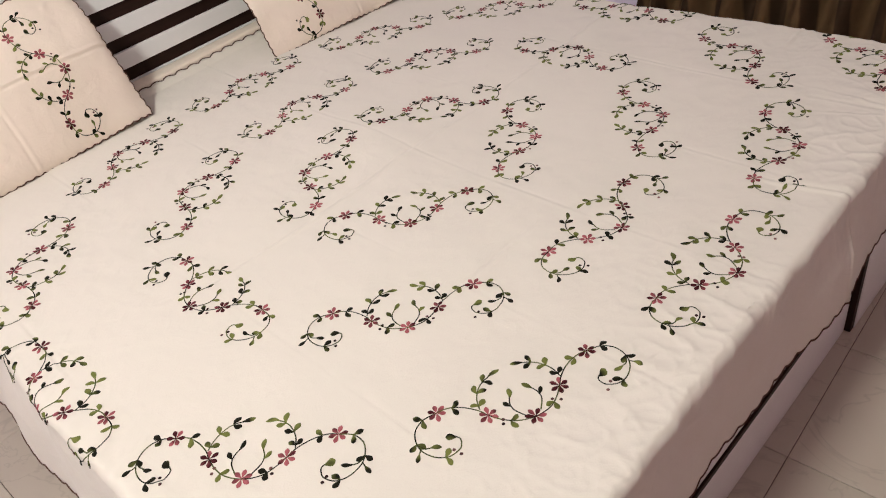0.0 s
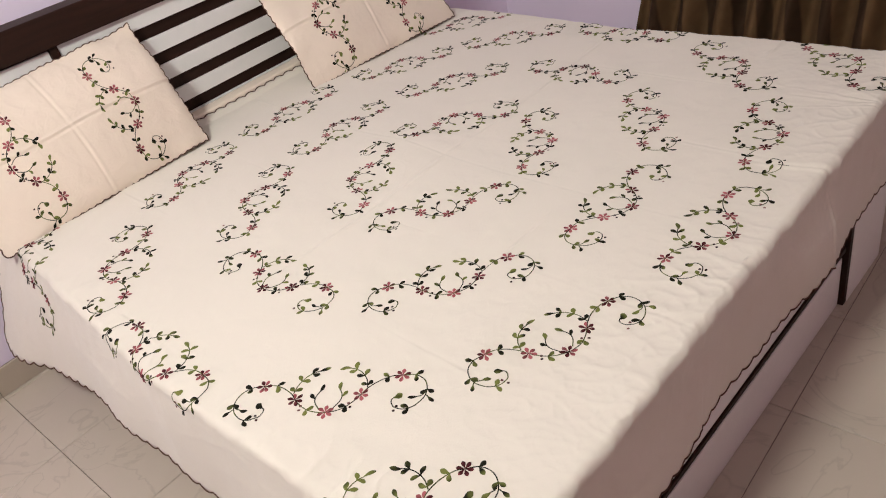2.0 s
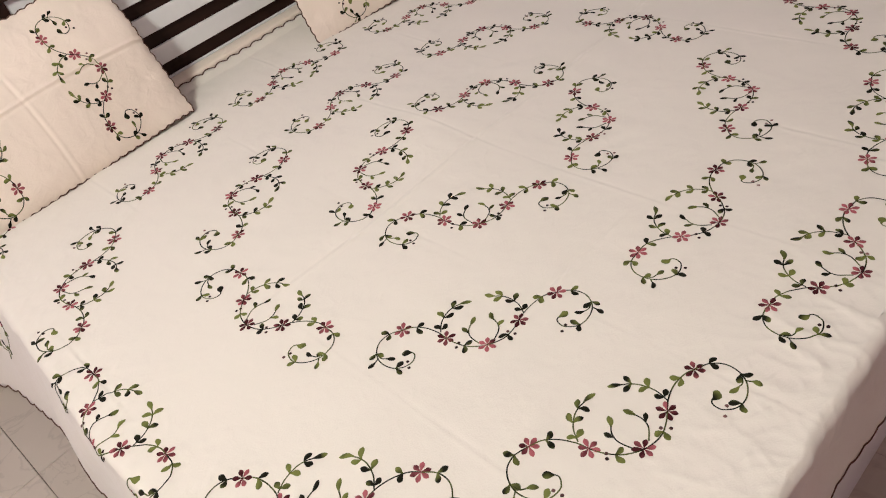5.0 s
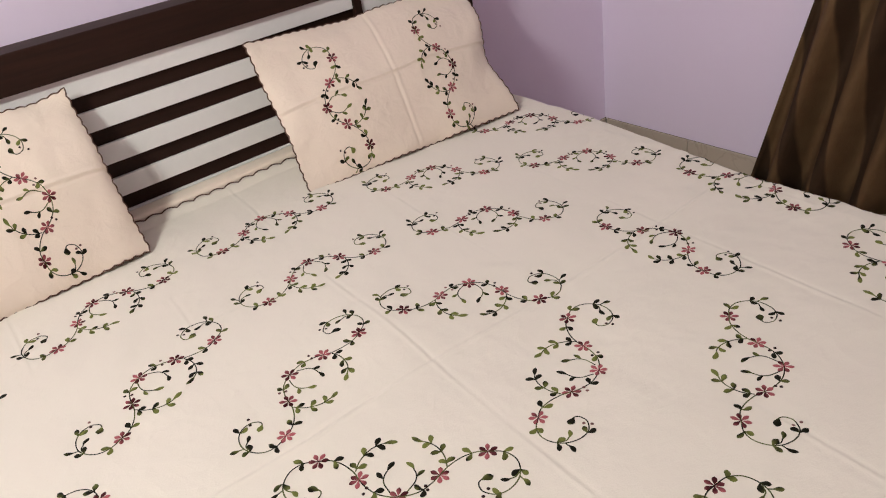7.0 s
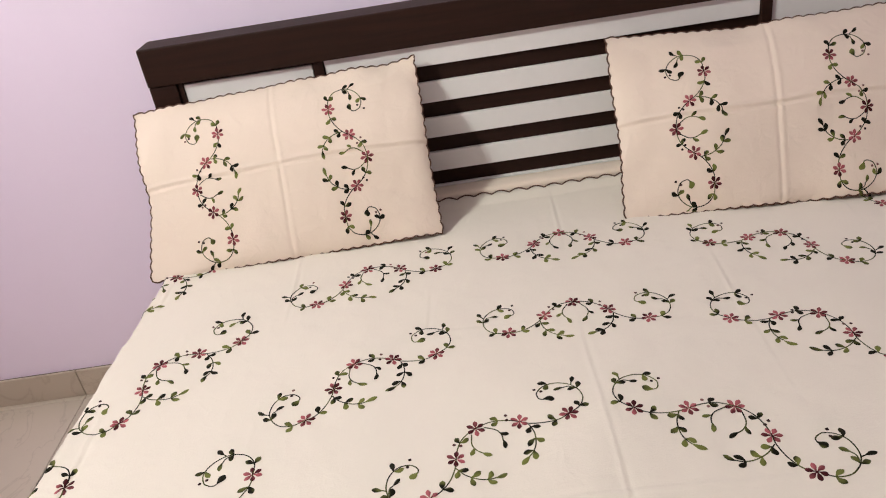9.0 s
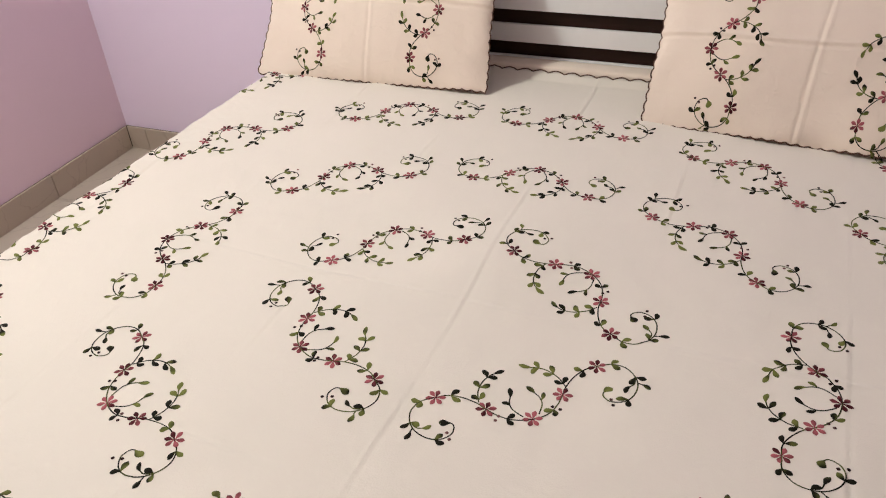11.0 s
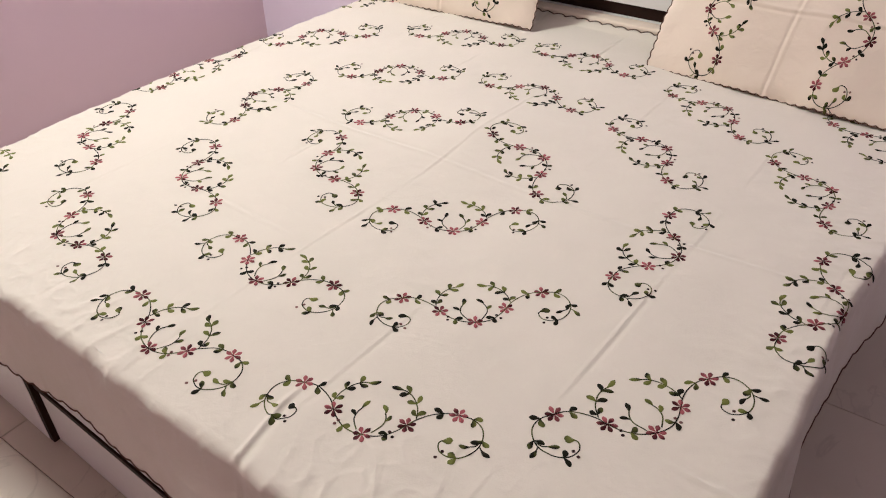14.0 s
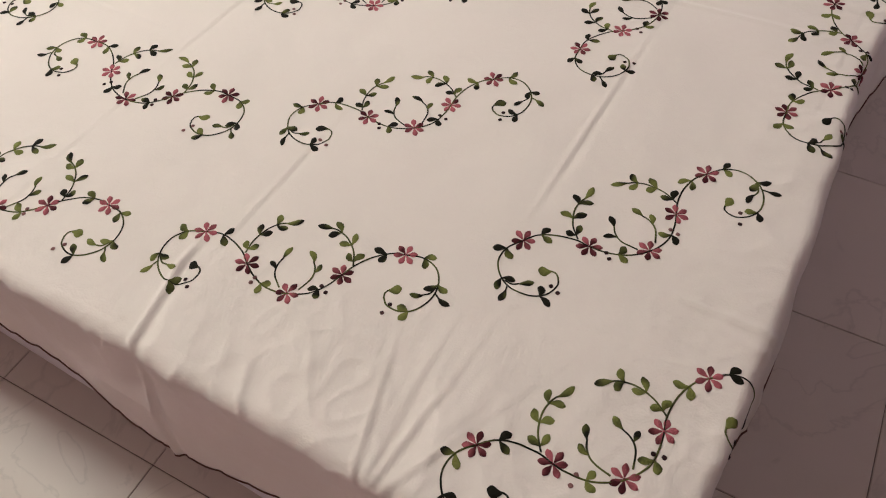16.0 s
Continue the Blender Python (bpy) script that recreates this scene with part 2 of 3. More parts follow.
def build_bed():
    bed = new("bed")
    tagged(bed, "dark walnut storage bed with pale laminate panels and slatted headboard", "bed")
    # headboard
    head = part("headboard", box(HB_L + 0.03, HB_R - 0.03, HB_Y + 0.022, HB_Y + 0.07, 0.02, HB_TOP - 0.03, 0.003), WOOD, bed, "dark walnut backing board")
    part("top_rail", box(HB_L, HB_R, HB_Y - 0.005, HB_Y + 0.09, 1.000, HB_TOP, 0.004), WOOD, head)
    for x in (HB_L, HB_R - 0.085):
        part("stile", box(x, x + (0.066 if x < 0 else 0.085), HB_Y, HB_Y + 0.085, 0.0, 0.999, 0.004), WOOD, head)
    for x in (-0.457, 0.628):
        part("divider", box(x, x + 0.026, HB_Y + 0.004, HB_Y + 0.022, 0.5, 0.999, 0.002), WOOD, head)
    for x0, x1 in ((HB_L + 0.080, -0.459), (0.656, HB_R - 0.095)):
        part("side_panel", box(x0, x1, HB_Y + 0.012, HB_Y + 0.022, 0.45, 0.992, 0.002), LAMINATE, head, "pale grey laminate panel")
        # thin dark bead round the panel
        part("bead", box(x0 - 0.012, x0, HB_Y + 0.008, HB_Y + 0.022, 0.45, 0.999, 0.002), WOOD, head)
    for k in range(5):
        z1 = 0.999 - 0.0925 * k
        part("slat", box(-0.429, 0.626, HB_Y + 0.010, HB_Y + 0.022, z1 - 0.052 if k < 4 else 0.45, z1, 0.002), LAMINATE, head, "pale laminate slat")
    # base: side rails, foot blocks, drawers
    base = part("base", box(BED_L + 0.02, BED_R - 0.02, BED_FOOT + 0.05, HB_Y + 0.02, 0.06, 0.36, 0.004), WOOD, bed)
    for x in (BED_L, BED_R - 0.03):
        part("side_board", box(x, x + 0.03, BED_FOOT + 0.04, HB_Y, 0.02, 0.38, 0.003), LAMINATE, bed, "pale laminate side board")
    for x0, x1 in ((BED_L, -0.575), (0.55, BED_R - 0.11)):
        block = part("foot_block", turned(box(x0, x1, BED_FOOT - 0.014, BED_FOOT + 0.04, 0.0, 0.38, 0.003)), LAMINATE, bed, "pale laminate end block")
        inner = x1 if x1 < 0 else x0 - 0.022
        part("edge_strip", turned(box(inner, inner + 0.022, BED_FOOT - 0.012, BED_FOOT + 0.05, 0.0, 0.38, 0.002)), WOOD, block)
    part("corner_post", turned(box(BED_R - 0.098, BED_R - 0.05, BED_FOOT + 0.02, BED_FOOT + 0.08, 0.0, 0.38, 0.004)), WOOD, bed)
    drawer = part("drawer_front", turned(box(-0.552, 0.526, BED_FOOT, BED_FOOT + 0.02, 0.205, 0.37, 0.003)), LAMINATE, bed, "pale laminate drawer front")
    part("drawer_lip", turned(box(-0.552, 0.526, BED_FOOT - 0.004, BED_FOOT + 0.018, 0.186, 0.203, 0.002)), WOOD, drawer)
    part("plinth", turned(box(-0.552, 0.526, BED_FOOT + 0.002, BED_FOOT + 0.02, 0.0, 0.165, 0.003)), LAMINATE, bed, "pale laminate plinth board")
    return bed


build_bed()

mattress = tagged(part("mattress", box(-0.838, 0.915, -0.865, 1.026, 0.362, 0.552, 0.035, 4), TICKING, None, smooth=True), "thick cream mattress under the peach bedsheet", "mattress")
part("head_border", box(-0.82, 0.88, 0.974, 1.037, 0.50, 0.630, 0.014, 3), COVER, mattress, "peach cotton border of the mattress", smooth=True)

# ---- the bedsheet ----
RAD = 0.020
EDGE_L, EDGE_R, EDGE_F = -0.925, 0.934, -0.897
ZT = 0.5796
CREASE_P = (-0.88, -0.58, -0.28, 0.020, 0.325, 0.650, 0.91)
CREASE_Q = (-0.45, -0.018, 0.42)


def ridge(d, w):
    return math.exp(-(d / w) ** 2)


def folds(u, v):
    """The pressed fold lines of the sheet."""
    h = 0.0
    p, q = u - 0.05 * v, v + 0.03 * u
    wob = 0.014 * noise.noise((u * 1.7, v * 1.7, 20.0))
    for n, c in enumerate(CREASE_P):
        amp = max(0.0, noise.noise((n * 3.1, v * 3.4, 11.0)) + 0.16)
        h += 0.0028 * amp * (ridge(p - c + wob, 0.0036) - 0.8 * ridge(p - c + wob - 0.007, 0.0045))
    for n, c in enumerate(CREASE_Q):
        amp = max(0.0, noise.noise((u * 2.0, n * 5.3, 31.0)) + (0.10 if n == 1 else -0.15))
        h += 0.0034 * amp * (ridge(q - c + wob, 0.0040) - 0.7 * ridge(q - c + wob - 0.008, 0.0055))
    # one strong fold running over the foot edge, a short one at the far side
    line = 0.262 + 0.022 * min(1.0, max(0.0, (-0.80 - v) / 0.12)) + 0.004 * noise.noise((v * 9, 2.0, 5.0))
    h += 0.0048 * min(1.0, max(0.0, (-0.74 - v) / 0.06)) * (ridge(u - line, 0.0045) - 0.5 * ridge(u - line - 0.010, 0.007))
    h += 0.004 * min(1.0, max(0.0, (u - 0.80) / 0.06)) * ridge(v + 0.58 + 0.03 * (u - 0.86) + 0.004 * noise.noise((u * 20, 1.0, 8.0)), 0.0045)
    return h


def crumple(u, v, seed):
    """Small sharp creases, ridged like pressed cloth."""
    a = 1 - 2.2 * abs(noise.noise((u * 13 + 4 * v, v * 7 - 2 * u, seed)))
    b = 1 - 2.2 * abs(noise.noise((u * 27 - 6 * v, v * 19, seed + 4)))
    return max(a, -0.2) ** 3 * 0.7 + max(b, -0.2) ** 3 * 0.4


def relief(u, v):
    """Height of the sheet's wrinkles: soft waves, fold lines, gathers towards the foot and the sides."""
    h = 0.004 * noise.noise((u * 1.3, v * 1.3, 4.0)) + 0.0022 * noise.noise((u * 7, v * 6, 1.0)) + 0.0009 * noise.noise((u * 23, v * 21, 9.0))
    foot = math.exp(-(((v - EDGE_F) / 0.13) ** 2)) if v > EDGE_F else 1.0
    side = max(math.exp(-(((u - EDGE_L) / 0.10) ** 2)), math.exp(-(((u - EDGE_R) / 0.10) ** 2)))
    h += foot * (0.0040 * noise.noise((u * 9 + 3 * v, v * 4, 51.0)) + 0.0042 * crumple(u, v, 52.0) * max(0.15, 0.55 + 1.1 * noise.noise((u * 3.2, v * 3.2, 61.0))))
    h += side * (0.0030 * noise.noise((u * 4, v * 9 + 3 * u, 53.0)) + 0.0030 * crumple(v, u, 54.0)) + 0.0009 * max(0.0, crumple(u * 0.6, v * 0.5, 57.0)) * (0.4 + noise.noise((u * 2, v * 2, 58.0)))
    wide = math.exp(-(((v - EDGE_F) / 0.28) ** 2)) if v > EDGE_F else 0.5
    h += 0.0013 * (wide + 0.25) * crumple(u * 1.9, v * 1.6, 71.0) * max(0.0, 0.6 + noise.noise((u * 2.6, v * 2.6, 72.0)))
    # pulls fanning out from one point of the foot edge
    far = v + 0.954
    e = math.exp(-((far / 0.17) ** 2)) if far > 0 else math.exp(-((far / 0.06) ** 2))
    for lean, shift, amp in ((-0.25, 0.0, 1.0), (-0.02, 0.008, 0.8), (0.14, 0.014, 0.9), (0.5, 0.022, 0.5)):
        d = (u - 0.604 - shift - lean * far) / math.hypot(1, lean)
        h += 0.0026 * e * amp * (ridge(d, 0.0042) - 0.6 * ridge(d - 0.008, 0.005))
    cu, cv = min(max(u, -0.95), 0.95), min(max(v, -0.95), 0.95)
    swell = 0.0024 - 0.0021 * cu + 0.018 * cv + 0.0091 * cu * cu - 0.0093 * cu * cv + 0.0079 * cv * cv
    swell += 0.014 * math.exp(-((u - 0.02) ** 2 + (v - 0.14) ** 2) / 0.02) - 0.009 * math.exp(-((u - 0.2) ** 2 + (v + 0.17) ** 2) / 0.04)
    return h + folds(u, v) + swell


def drape(u, v):
    """Where the sheet's point over plan (u, v) comes to lie: flat on top, rolled over the edges, hanging at the sides."""
    edge = EDGE_F - 0.03 * u
    bx, by = min(max(u, EDGE_L + 0.09 * max(v, -0.05)), EDGE_R + 0.06 * min(0.0, v + 0.45) + 0.11 * min(max(0.0, v + 0.1), 0.6)), max(v, edge)
    sx, sy = u - bx, v - by
    s = math.hypot(sx, sy)
    fade = max(0.0, 1 - s / 0.25)
    z = ZT + relief(u, v) * (0.35 + 0.65 * fade)
    if v > 0.93:
        z += 0.30 * (v - 0.93)
    if s < 1e-9:
        return Vector((bx, by, z))
    dx, dy = sx / s, sy / s
    a = min(s / RAD, math.pi / 2)
    hang = max(0.0, s - RAD * math.pi / 2)
    out = RAD * math.sin(a)
    along = u if abs(sy) > abs(sx) else v
    k = min(1.0, hang / 0.12)
    flare = 0.03 + (0.12 + 0.26 * min(1.0, max(0.0, (v - 0.35) / 0.45))) * (abs(dx) if dx < 0 else 0.4 * dx)
    wave = 0.010 * math.sin(along * 9 + 2.0 * noise.noise((along * 2, 3.0, 7.0))) + 0.016 * noise.noise((along * 5, hang * 3, 2.0))
    corner = 2 * abs(dx * dy)
    wave += corner * 0.03 * math.sin(math.atan2(dy, dx) * 9)
    pucker = 0.004 * noise.noise((u * 16, v * 16, 40.0)) + 0.0022 * crumple(u, v, 52.0)
    out += hang * flare + k * (wave * (0.4 + 2.2 * hang) + 0.006 * k) + (1 - k * 0.6) * pucker + k * 1.2 * folds(u, v)
    z -= RAD * (1 - math.cos(a)) + hang * 0.995
    return Vector((bx + dx * out, by + dy * out, max(z, 0.01)))


def frame_on(surface, u, v, step=0.004):
    p = surface(u, v)
    n = (surface(u + step, v) - surface(u - step, v)).cross(surface(u, v + step) - surface(u, v - step))
    return p, n.normalized()


SCALLOP, DEPTH = 0.046, 0.010
FINE = 0.026


def scalloped_grid(surface, corner_uv, nu, nv, depth=DEPTH, pitch=SCALLOP, even=True):
    """A cloth grid with scalloped borders; returns vertices, faces and the border's points in order.
    corner_uv: plan corners, counter-clockwise from the lower left."""
    c = [Vector(p) for p in corner_uv]

    def at(s, t):
        return (c[0] * (1 - s) + c[1] * s) * (1 - t) + (c[3] * (1 - s) + c[2] * s) * t

    wide, high = (c[1] - c[0]).length, (c[3] - c[0]).length
    verts, faces = [], []
    for j in range(nv + 1):
        for i in range(nu + 1):
            s, t = i / nu, j / nv
            if not even:
                # closer rows towards the foot of the bed, where the cloth is gathered
                t = t * 0.62 if t < 0.45 else 0.279 + (t - 0.45) * 0.721 / 0.55
            uv = at(s, t)
            if i in (0, nu):
                uv = uv + (c[1] - c[0]).normalized() * (1 if i else -1) * depth * abs(math.sin(math.pi * t * high / pitch))
            if j in (0, nv):
                uv = uv + (c[3] - c[0]).normalized() * (1 if j else -1) * depth * abs(math.sin(math.pi * s * wide / pitch))
            verts.append(surface(uv.x, uv.y))
    w = nu + 1
    faces = [(j * w + i, j * w + i + 1, (j + 1) * w + i + 1, (j + 1) * w + i) for j in range(nv) for i in range(nu)]
    border = [verts[i] for i in range(nu)] + [verts[j * w + nu] for j in range(nv)] + [verts[nv * w + i] for i in range(nu, 0, -1)] + [verts[j * w] for j in range(nv, 0, -1)]
    return verts, faces, border


def build_sheet():
    verts, faces, border = scalloped_grid(drape, [(-1.205, -1.075), (1.145, -1.230), (1.155, 0.962), (-1.15, 0.964)], 600, 600, even=False)
    ob = mesh_object("bedsheet", verts, faces, COTTON, smooth=True)
    tagged(ob, "peach cotton bedsheet embroidered with rings of flower garlands", "bedsheet")
    solid = ob.modifiers.new("thickness", "SOLIDIFY")
    solid.thickness, solid.offset = 0.0012, -1
    tv, tf = tube(border, 0.0022, 5, closed=True)
    mesh_object("hem_stitching", tv, tf, HEM, ob, "dark brown scalloped hem stitching", smooth=True)
    return ob


# ---- embroidery ----
# a garland in its own plane, in millimetres: x along it, y towards the bottom of its bow
def mirrored(points):
    return [(-x, y) for x, y in points]


BOW = [(-141, 0), (-120, 0), (-98, 10), (-78, 27), (-67, 43), (-52, 60), (-30, 75), (0, 81), (30, 75), (50, 60), (64, 43), (76, 27), (97, 10), (122, 0), (141, 0)]
TAIL = [(141, 0), (166, 2), (185, 16), (192, 38), (188, 60), (172, 79), (152, 86), (133, 80), (126, 69)]
CURL = [(126, 69), (126, 62), (130, 57)]
TWIG = [(190, 46), (184, 55), (176, 58)]
SPUR = [(190, 54), (195, 60)]
ARM = [(75, 27), (70, 4), (57, -16), (43, -26), (34, -29)]
INNER = [(13, 73), (25, 54), (26, 39), (21, 27)]
FLOWERS = [(-141, 0), (-67, 43), (0, 80), (64, 43), (141, 0)]
BERRIES = [(-47, 59), (-53, 68), (43, 60), (51, 69), (140, 75), (132, 88), (-140, 75), (-134, 87)]


def smooth_line(points, steps=7):
    """A Catmull-Rom line through points."""
    p = [Vector(q) for q in points]
    p = [2 * p[0] - p[1]] + p + [2 * p[-1] - p[-2]]
    out = []
    for i in range(1, len(p) - 2):
        for k in range(steps):
            t = k / steps
            out.append(0.5 * (2 * p[i] + (p[i + 1] - p[i - 1]) * t + (2 * p[i - 1] - 5 * p[i] + 4 * p[i + 1] - p[i + 2]) * t * t + (3 * p[i] - p[i - 1] - 3 * p[i + 1] + p[i + 2]) * t ** 3))
    out.append(p[-2])
    return out


def leaf_list():
    """Leaves as base point, direction in radians, length, half width (mm)."""
    leaves = []

    def pair(line, where, size=17, spread=0.85):
        pts = smooth_line(line)
        i = min(int(where * (len(pts) - 1)), len(pts) - 2)
        d = pts[i + 1] - pts[i]
        a = math.atan2(d.y, d.x)
        leaves.append((pts[i], a + spread, size * 1.2, 5.2))
        leaves.append((pts[i], a - spread, size * 1.12, 5.2))

    def tip(line, size=23, width=5.4, bend=0.0):
        pts = smooth_line(line)
        d = pts[-1] - pts[-3]
        leaves.append((pts[-1] - d * 0.6, math.atan2(d.y, d.x) + bend, size, width))

    for m in (False, True):
        f = mirrored if m else (lambda q: q)
        tail, arm, inner, twig, spur, curl = f(TAIL), f(ARM), f(INNER), f(TWIG), f(SPUR), f(CURL)
        pair(tail, 0.13, 15)
        pair(tail, 0.40, 15)
        pair(tail, 0.70, 15)
        tip(twig, 19, 4.4)
        tip(spur, 19, 4.4)
        tip(curl, 19, 7.2, 0.45 if not m else -0.45)
        pair(arm, 0.10, 14)
        pair(arm, 0.38, 16)
        pair(arm, 0.68, 16)
        tip(arm, 24, 4.8)
        tip(inner, 21, 4.6)
        pts = smooth_line(inner)
        i = len(pts) // 2
        d = pts[i + 1] - pts[i]
        leaves.append((pts[i], math.atan2(d.y, d.x) + (-0.75 if m else 0.75), 17, 4.2))
        bow = BOW if not m else mirrored(BOW)
        pair(list(reversed(bow)), 0.10, 15)
        pair(list(reversed(bow)), 0.40, 14, 0.85)
    return leaves


LEAVES = leaf_list()


class Embroidery:
    """Stitched shapes laid on a surface, gathered into meshes."""

    def __init__(self, surface, u, v, turn, size=1.0):
        self.surface, self.u, self.v, self.turn, self.size = surface, u, v, turn, size

    def place(self, x, y, lift):
        # x runs to the garland's left-to-right, y outwards along turn
        c, s = math.cos(self.turn), math.sin(self.turn)
        x, y = x * self.size / 1000, y * self.size * 1.025 / 1000
        u, v = self.u - s * x + c * y, self.v + c * x + s * y
        p, n = frame_on(self.surface, u, v)
        return p + n * lift

    def petal(self, bx, by, angle, length, half, verts, faces, height=0.0013, fat=1.55, base_width=0.10, curve=0.0):
        """A padded satin-stitch leaf or petal, broadest towards its round tip."""
        base = len(verts)
        rows = (0.0, 0.22, 0.45, 0.66, 0.84, 0.95, 1.0)
        for t in rows:
            w = half * max(base_width, math.sin(math.pi * min(t, 0.995) ** fat) ** 0.7 if 0 < t < 1 else 0.12)
            a = angle + curve * (t - 0.5)
            ca, sa = math.cos(a), math.sin(a)
            for side, lift in ((-1, 0.0003), (0, height if 0 < t < 1 else 0.0005), (1, 0.0003)):
                x, y = bx + ca * length * t - sa * w * side, by + sa * length * t + ca * w * side
                verts.append(self.place(x, y, lift))
        for r in range(len(rows) - 1):
            for k in range(2):
                a = base + r * 3 + k
                faces.append((a, a + 1, a + 4, a + 3))

    def line(self, points, half, verts, faces, height=0.0013):
        pts = smooth_line(points, 5)
        base = len(verts)
        for i, p in enumerate(pts):
            d = (pts[min(i + 1, len(pts) - 1)] - pts[max(i - 1, 0)]).normalized()
            for side, lift in ((-1, 0.0003), (0, height), (1, 0.0003)):
                verts.append(self.place(p.x - d.y * half * side, p.y + d.x * half * side, lift))
        for i in range(len(pts) - 1):
            for k in range(2):
                a = base + i * 3 + k
                faces.append((a, a + 1, a + 4, a + 3))


def garland(parent, surface, u, v, degrees, rng, single_leaves=False, size=1.0):
    e = Embroidery(surface, u, v, radians(degrees), size)
    verts, faces = [], []
    for ln in (BOW, TAIL, CURL, TWIG, SPUR, ARM, INNER, *(mirrored(q) for q in (TAIL, CURL, TWIG, SPUR, ARM, INNER))):
        e.line(ln, 1.15, verts, faces)
    motif = mesh_object("embroidered_garland", verts, faces, STEM, parent, "green-stemmed garland stitched with burgundy flowers", smooth=True)
    verts, faces = [], []
    for p, a, length, half in LEAVES:
        a, length = a + rng.uniform(-0.18, 0.18), length * rng.uniform(0.9, 1.12)
        e.petal(p.x, p.y, a, length, half * rng.uniform(0.9, 1.1), verts, faces, curve=rng.uniform(-0.5, 0.5))
        if single_leaves:
            mesh_object("leaf", verts, faces, LEAF, motif, smooth=True)
            verts, faces = [], []
    if not single_leaves:
        tagged(mesh_object("leaves", verts, faces, LEAF, motif, smooth=True), kind="stuff")
    for x, y in FLOWERS:
        verts, faces = [], []
        start = rng.uniform(0, 1.0)
        for k in range(6):
            a = start + k * math.pi / 3 + rng.uniform(-0.1, 0.1)
            e.petal(x + 2.0 * math.cos(a), y + 2.0 * math.sin(a), a, 14.8 * rng.uniform(0.92, 1.08), 4.3, verts, faces, 0.0016, 1.5, 0.2)
        e.petal(x - 1.8, y, 0, 3.6, 1.8, verts, faces, 0.0018, 1.0)
        mesh_object("flower", verts, faces, PETAL, motif, smooth=True)
    for x, y in BERRIES:
        verts, faces = [], []
        e.petal(x - 2.4, y, rng.uniform(0, 3), 6.2, 3.2, verts, faces, 0.0016, 1.0)
        mesh_object("berry", verts, faces, BERRY, motif, smooth=True)
    return motif


sheet = build_sheet()
rng = random.Random(5)
# each: place on the sheet, way the bow faces, size
INNER_RING = [(-0.153, -0.157, -131.0, 0.96), (0.169, -0.177, -57.2, 0.95), (-0.149, 0.082, 118.1, 0.94), (0.180, 0.057, 53.3, 0.96)]
MIDDLE_RING = [(-0.004, -0.524, -91.4, 0.945), (0.366, -0.405, -52.8, 0.925), (0.566, -0.080, -2.5, 0.92), (0.409, 0.262, 51.9, 0.935),
               (0.033, 0.387, 86.9, 0.94), (-0.358, 0.295, 119.4, 0.955), (-0.553, -0.018, 178.5, 0.955), (-0.387, -0.368, -131.1, 0.945)]
OUTER_RING = [(-0.018, -0.762, -93.1, 0.945), (0.386, -0.705, -71.7, 0.935), (0.719, -0.478, -40.1, 0.945), (0.875, -0.084, -2.2, 0.96),
              (0.772, 0.291, 37.5, 0.92), (0.472, 0.539, 59.2, 0.93), (0.057, 0.663, 87.1, 0.96), (-0.358, 0.624, 107.7, 0.965),
              (-0.728, 0.385, 138.3, 0.985), (-0.874, 0.003, 177.1, 0.985), (-0.753, -0.387, -143.6, 0.96), (-0.437, -0.660, -117.1, 0.945)]
CORNERS = [(0.796, -0.756, -46.7, 0.935), (-0.874, -0.640, -133.0, 0.93), (0.860, 0.575, 47.3, 0.96), (-0.856, 0.694, 133.1, 0.965)]
for u, v, a, size in INNER_RING + MIDDLE_RING + OUTER_RING + CORNERS:
    garland(sheet, drape, u, v, a, rng, single_leaves=v < -0.6, size=size)


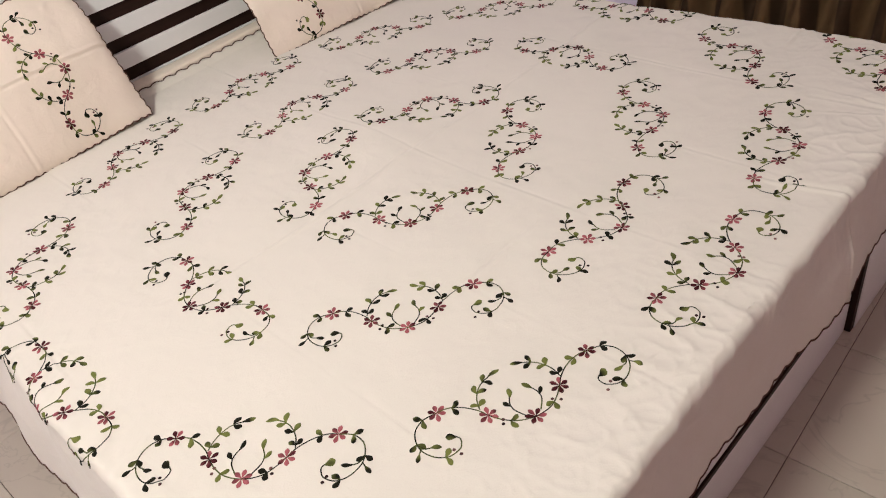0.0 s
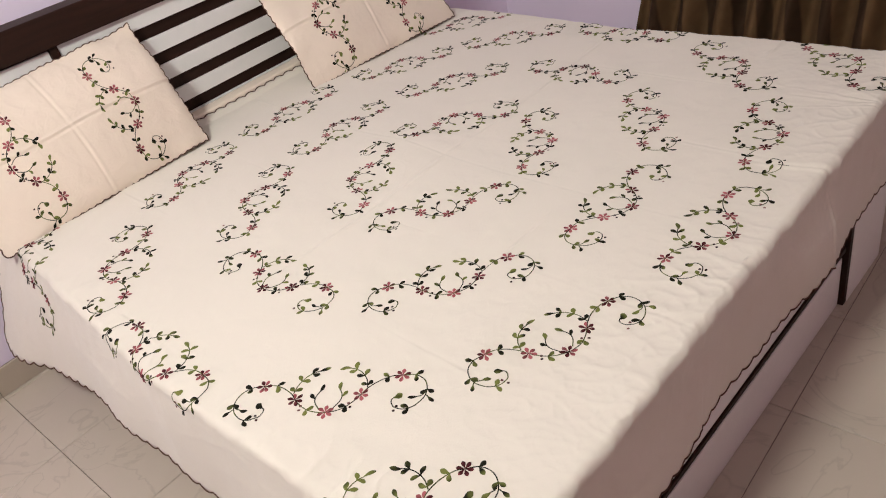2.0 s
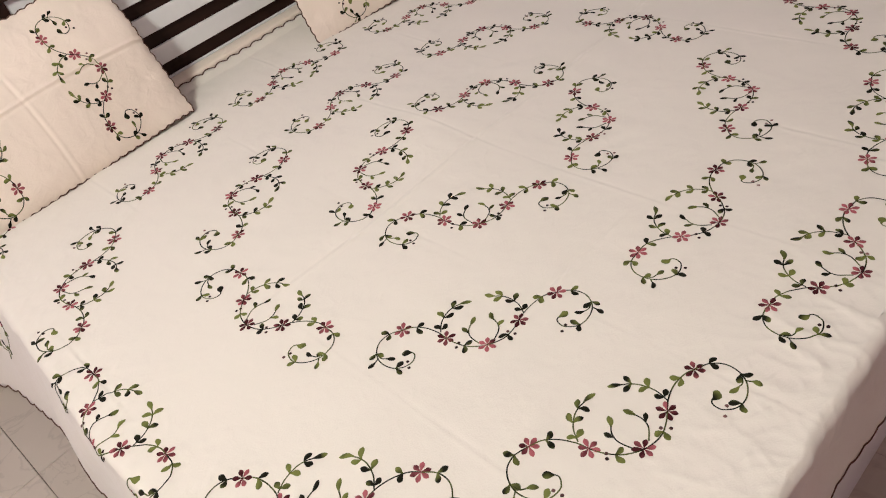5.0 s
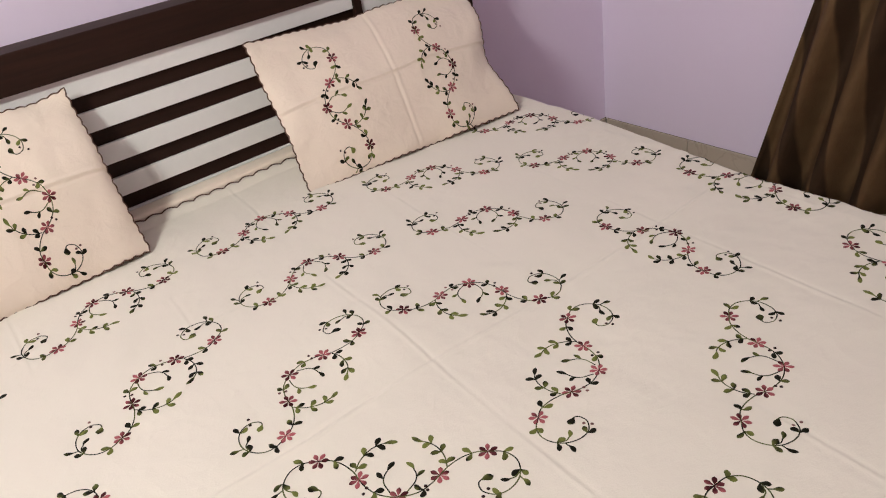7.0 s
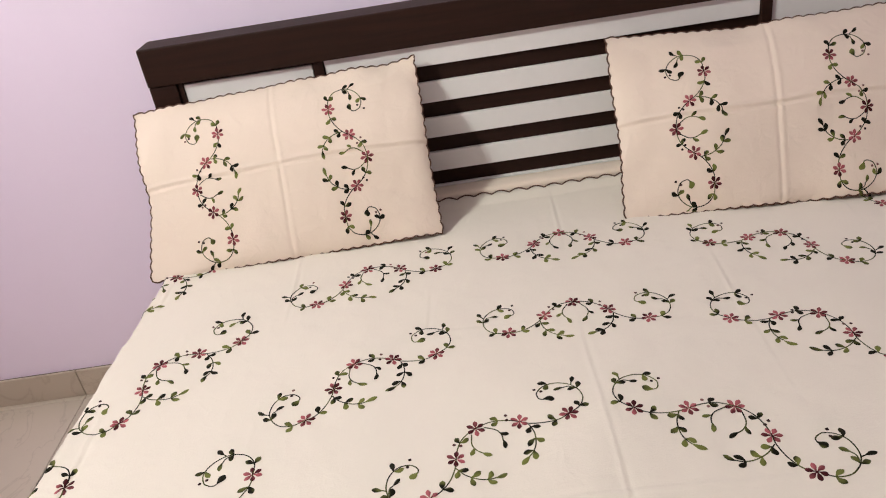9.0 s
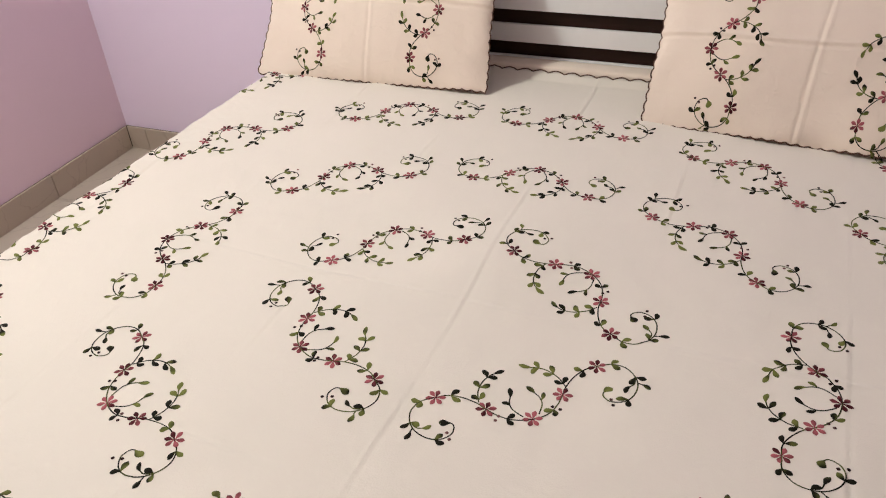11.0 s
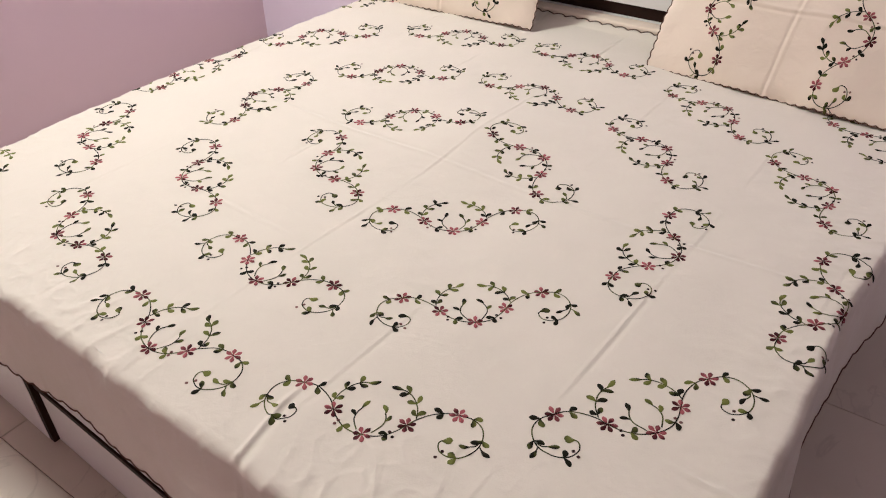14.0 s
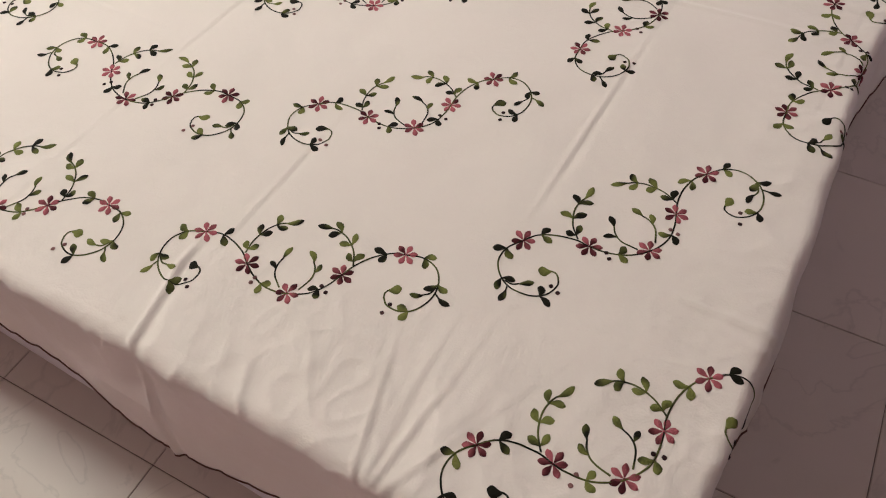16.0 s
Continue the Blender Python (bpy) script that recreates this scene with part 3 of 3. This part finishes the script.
# ---- the pillows ----
def pillow(corners, seed, label, pinch, tuck, sag, motifs):
    """A soft pillow in a scalloped cover. corners: lower left, lower right, upper right, upper left of its front."""
    ll, lr, ur, ul = (Vector(c) for c in corners)
    wide, high = 0.715, 0.430
    facing = (lr - ll).cross(ul - ll).normalized()

    def front(u, v, side=1):
        s, t = u / wide + 0.5, v / high
        p = (ll * (1 - s) + lr * s) * (1 - t) + (ul * (1 - s) + ur * s) * t
        p += (lr - ll).normalized() * (pinch * (1 - s) ** 4 * ridge(v - 0.19, 0.10))
        p -= (lr - ll).normalized() * (tuck * s ** 5 * ridge(v - 0.16, 0.11))
        p.z -= sag * math.sin(math.pi * min(max(s, 0.0), 1.0)) * t ** 3
        cs, ct = min(max(s, 0), 1), min(max(t, 0), 1)
        full = (16 * cs * (1 - cs) * ct * (1 - ct)) ** 0.55 if 0 < cs < 1 and 0 < ct < 1 else 0
        h = full * (0.034 if side > 0 else -0.045) - 0.14 * max(0.0, 0.218 - v)
        if side > 0:
            wob = 0.01 * noise.noise((u * 4, v * 4, seed))
            h += -0.0022 * ridge(u + 0.5 * wob + 0.006, 0.0035) + 0.0012 * ridge(u + 0.5 * wob - 0.004, 0.0038)
            h += -0.0034 * ridge(v - 0.216 + wob, 0.004) + 0.0022 * ridge(v - 0.225 + wob, 0.0042)
        h += 0.012 * noise.noise((u * 4.5, v * 4.5, seed + 3)) + 0.003 * noise.noise((u * 11, v * 11, seed + 8)) + 0.0008 * noise.noise((u * 34, v * 34, seed + 9))
        edge = max(abs(s - 0.5), abs(t - 0.5)) * 2
        h += 0.018 * max(0, edge - 0.75) * 4 * noise.noise((u * 9, v * 9, seed + 5))
        return p + facing * h

    rect = [(-wide / 2, 0.0), (wide / 2, 0.0), (wide / 2, high), (-wide / 2, high)]
    verts, faces, border = scalloped_grid(front, rect, 208, 126, 0.0042, FINE)
    ob = mesh_object("pillow", verts, faces, COVER, smooth=True)
    tagged(ob, label, "pillow", group="pillows against the headboard")
    bv, bf, _ = scalloped_grid(lambda u, v: front(u, v, -1) - facing * 0.003, rect, 60, 40, 0.003)
    mesh_object("back_cover", bv, bf, COVER, ob, smooth=True)
    tv, tf = tube(border, 0.0020, 5, closed=True)
    mesh_object("hem_stitching", tv, tf, HEM, ob, "dark brown scalloped hem stitching", smooth=True)
    for (u, v), turn in zip(motifs, (180, 0)):
        garland(ob, front, u, v, turn, rng, size=0.925)
    return ob


pillow([(-0.900, 0.752, 0.632), (-0.204, 0.786, 0.631), (-0.214, 1.006, 0.984), (-0.904, 1.014, 0.946)], 2.0, "peach embroidered pillow with scalloped brown hem leaning on the headboard", 0.022, 0.004, 0.002, [(-0.143, 0.193), (0.134, 0.200)])
pillow([(0.218, 0.734, 0.619), (0.916, 0.656, 0.628), (0.989, 0.985, 0.946), (0.241, 0.982, 0.960)], 7.0, "peach embroidered pillow with scalloped brown hem near the window side", 0.006, 0.035, 0.014, [(-0.156, 0.186), (0.118, 0.184)])


# ---- the curtain ----
def build_curtain():
    verts, faces = [], []
    nu, nv = 220, 24
    for j in range(nv + 1):
        t = j / nv
        z = 0.03 + 2.15 * t
        lead = 0.46 - 0.52 * t
        for i in range(nu + 1):
            s = i / nu
            y = lead + (-1.75 - lead) * s
            fold = 0.045 * math.sin(s * 2 * math.pi * 15 + 1.5 * noise.noise((s * 6, t * 1.2, 3.0))) + 0.02 * noise.noise((s * 11, t * 2, 6.0))
            verts.append((X1 - 0.075 + fold * (1.05 - 0.3 * t), y, z))
    w = nu + 1
    faces = [(j * w + i, j * w + i + 1, (j + 1) * w + i + 1, (j + 1) * w + i) for j in range(nv) for i in range(nu)]
    ob = mesh_object("curtain", verts, faces, CURTAIN, smooth=True)
    tagged(ob, "long brown striped curtain hanging in folds before the wall", "curtain")
    solid = ob.modifiers.new("thickness", "SOLIDIFY")
    solid.thickness = 0.002
    tv, tf = tube([(X1 - 0.075, 0.35, 2.19), (X1 - 0.075, -1.8, 2.19)], 0.012, 12)
    mesh_object("curtain_rod", tv, tf, ROD, ob, "steel curtain rod", smooth=True)


build_curtain()

# ---- skirting and floor tiles ----
PX, PY, GX, GY = 0.386, 0.428, 0.090, -0.946


def skirting():
    base = tagged(part("baseboard", box(X0, X1, Y1 - 0.006, Y1, 0.0, 0.098), GROUT, None), "cream marble skirting along the wall foot", "skirting", kind="structure")
    for i in range(-6, 5):
        a, b = GX + PX * i, GX + PX * (i + 1)
        a, b = max(a, X0 + 0.012), min(b, X1 - 0.012)
        part("skirting_tile", box(a + 0.001, b - 0.001, Y1 - 0.014, Y1 - 0.006, 0.0, 0.10, 0.0015, 1), SKIRT, base)
    for x, side in ((X0, 1), (X1, -1)):
        wall_base = tagged(part("baseboard", box(min(x, x + side * 0.006), max(x, x + side * 0.006), Y0, Y1 - 0.015, 0.0, 0.098), GROUT, None), "cream marble skirting along the side wall", "skirting", kind="structure")
        y = Y1 - 0.016
        while y > Y0:
            b = max(y - PY, Y0)
            part("skirting_tile", box(min(x + side * 0.006, x + side * 0.014), max(x + side * 0.006, x + side * 0.014), b + 0.001, y - 0.001, 0.0, 0.10, 0.0015, 1), SKIRT, wall_base)
            y = b


skirting()

tile_mesh = None
for i in range(-6, 6):
    for j in range(-6, 7):
        x, y = GX + PX * i, GY + PY * j
        if x + PX < X0 or x > X1 or y + PY < Y0 or y > Y1:
            continue
        if tile_mesh is None:
            bm = box(0.0008, PX - 0.0008, 0.0008, PY - 0.0008, -0.004, 0.0, 0.0012, 1)
            tile = part("floor_tile", bm, MARBLE, floor)
            tile_mesh = tile.data
        else:
            tile = new("floor_tile", tile_mesh)
            tile.parent = floor
        tile.location = (x, y, 0)
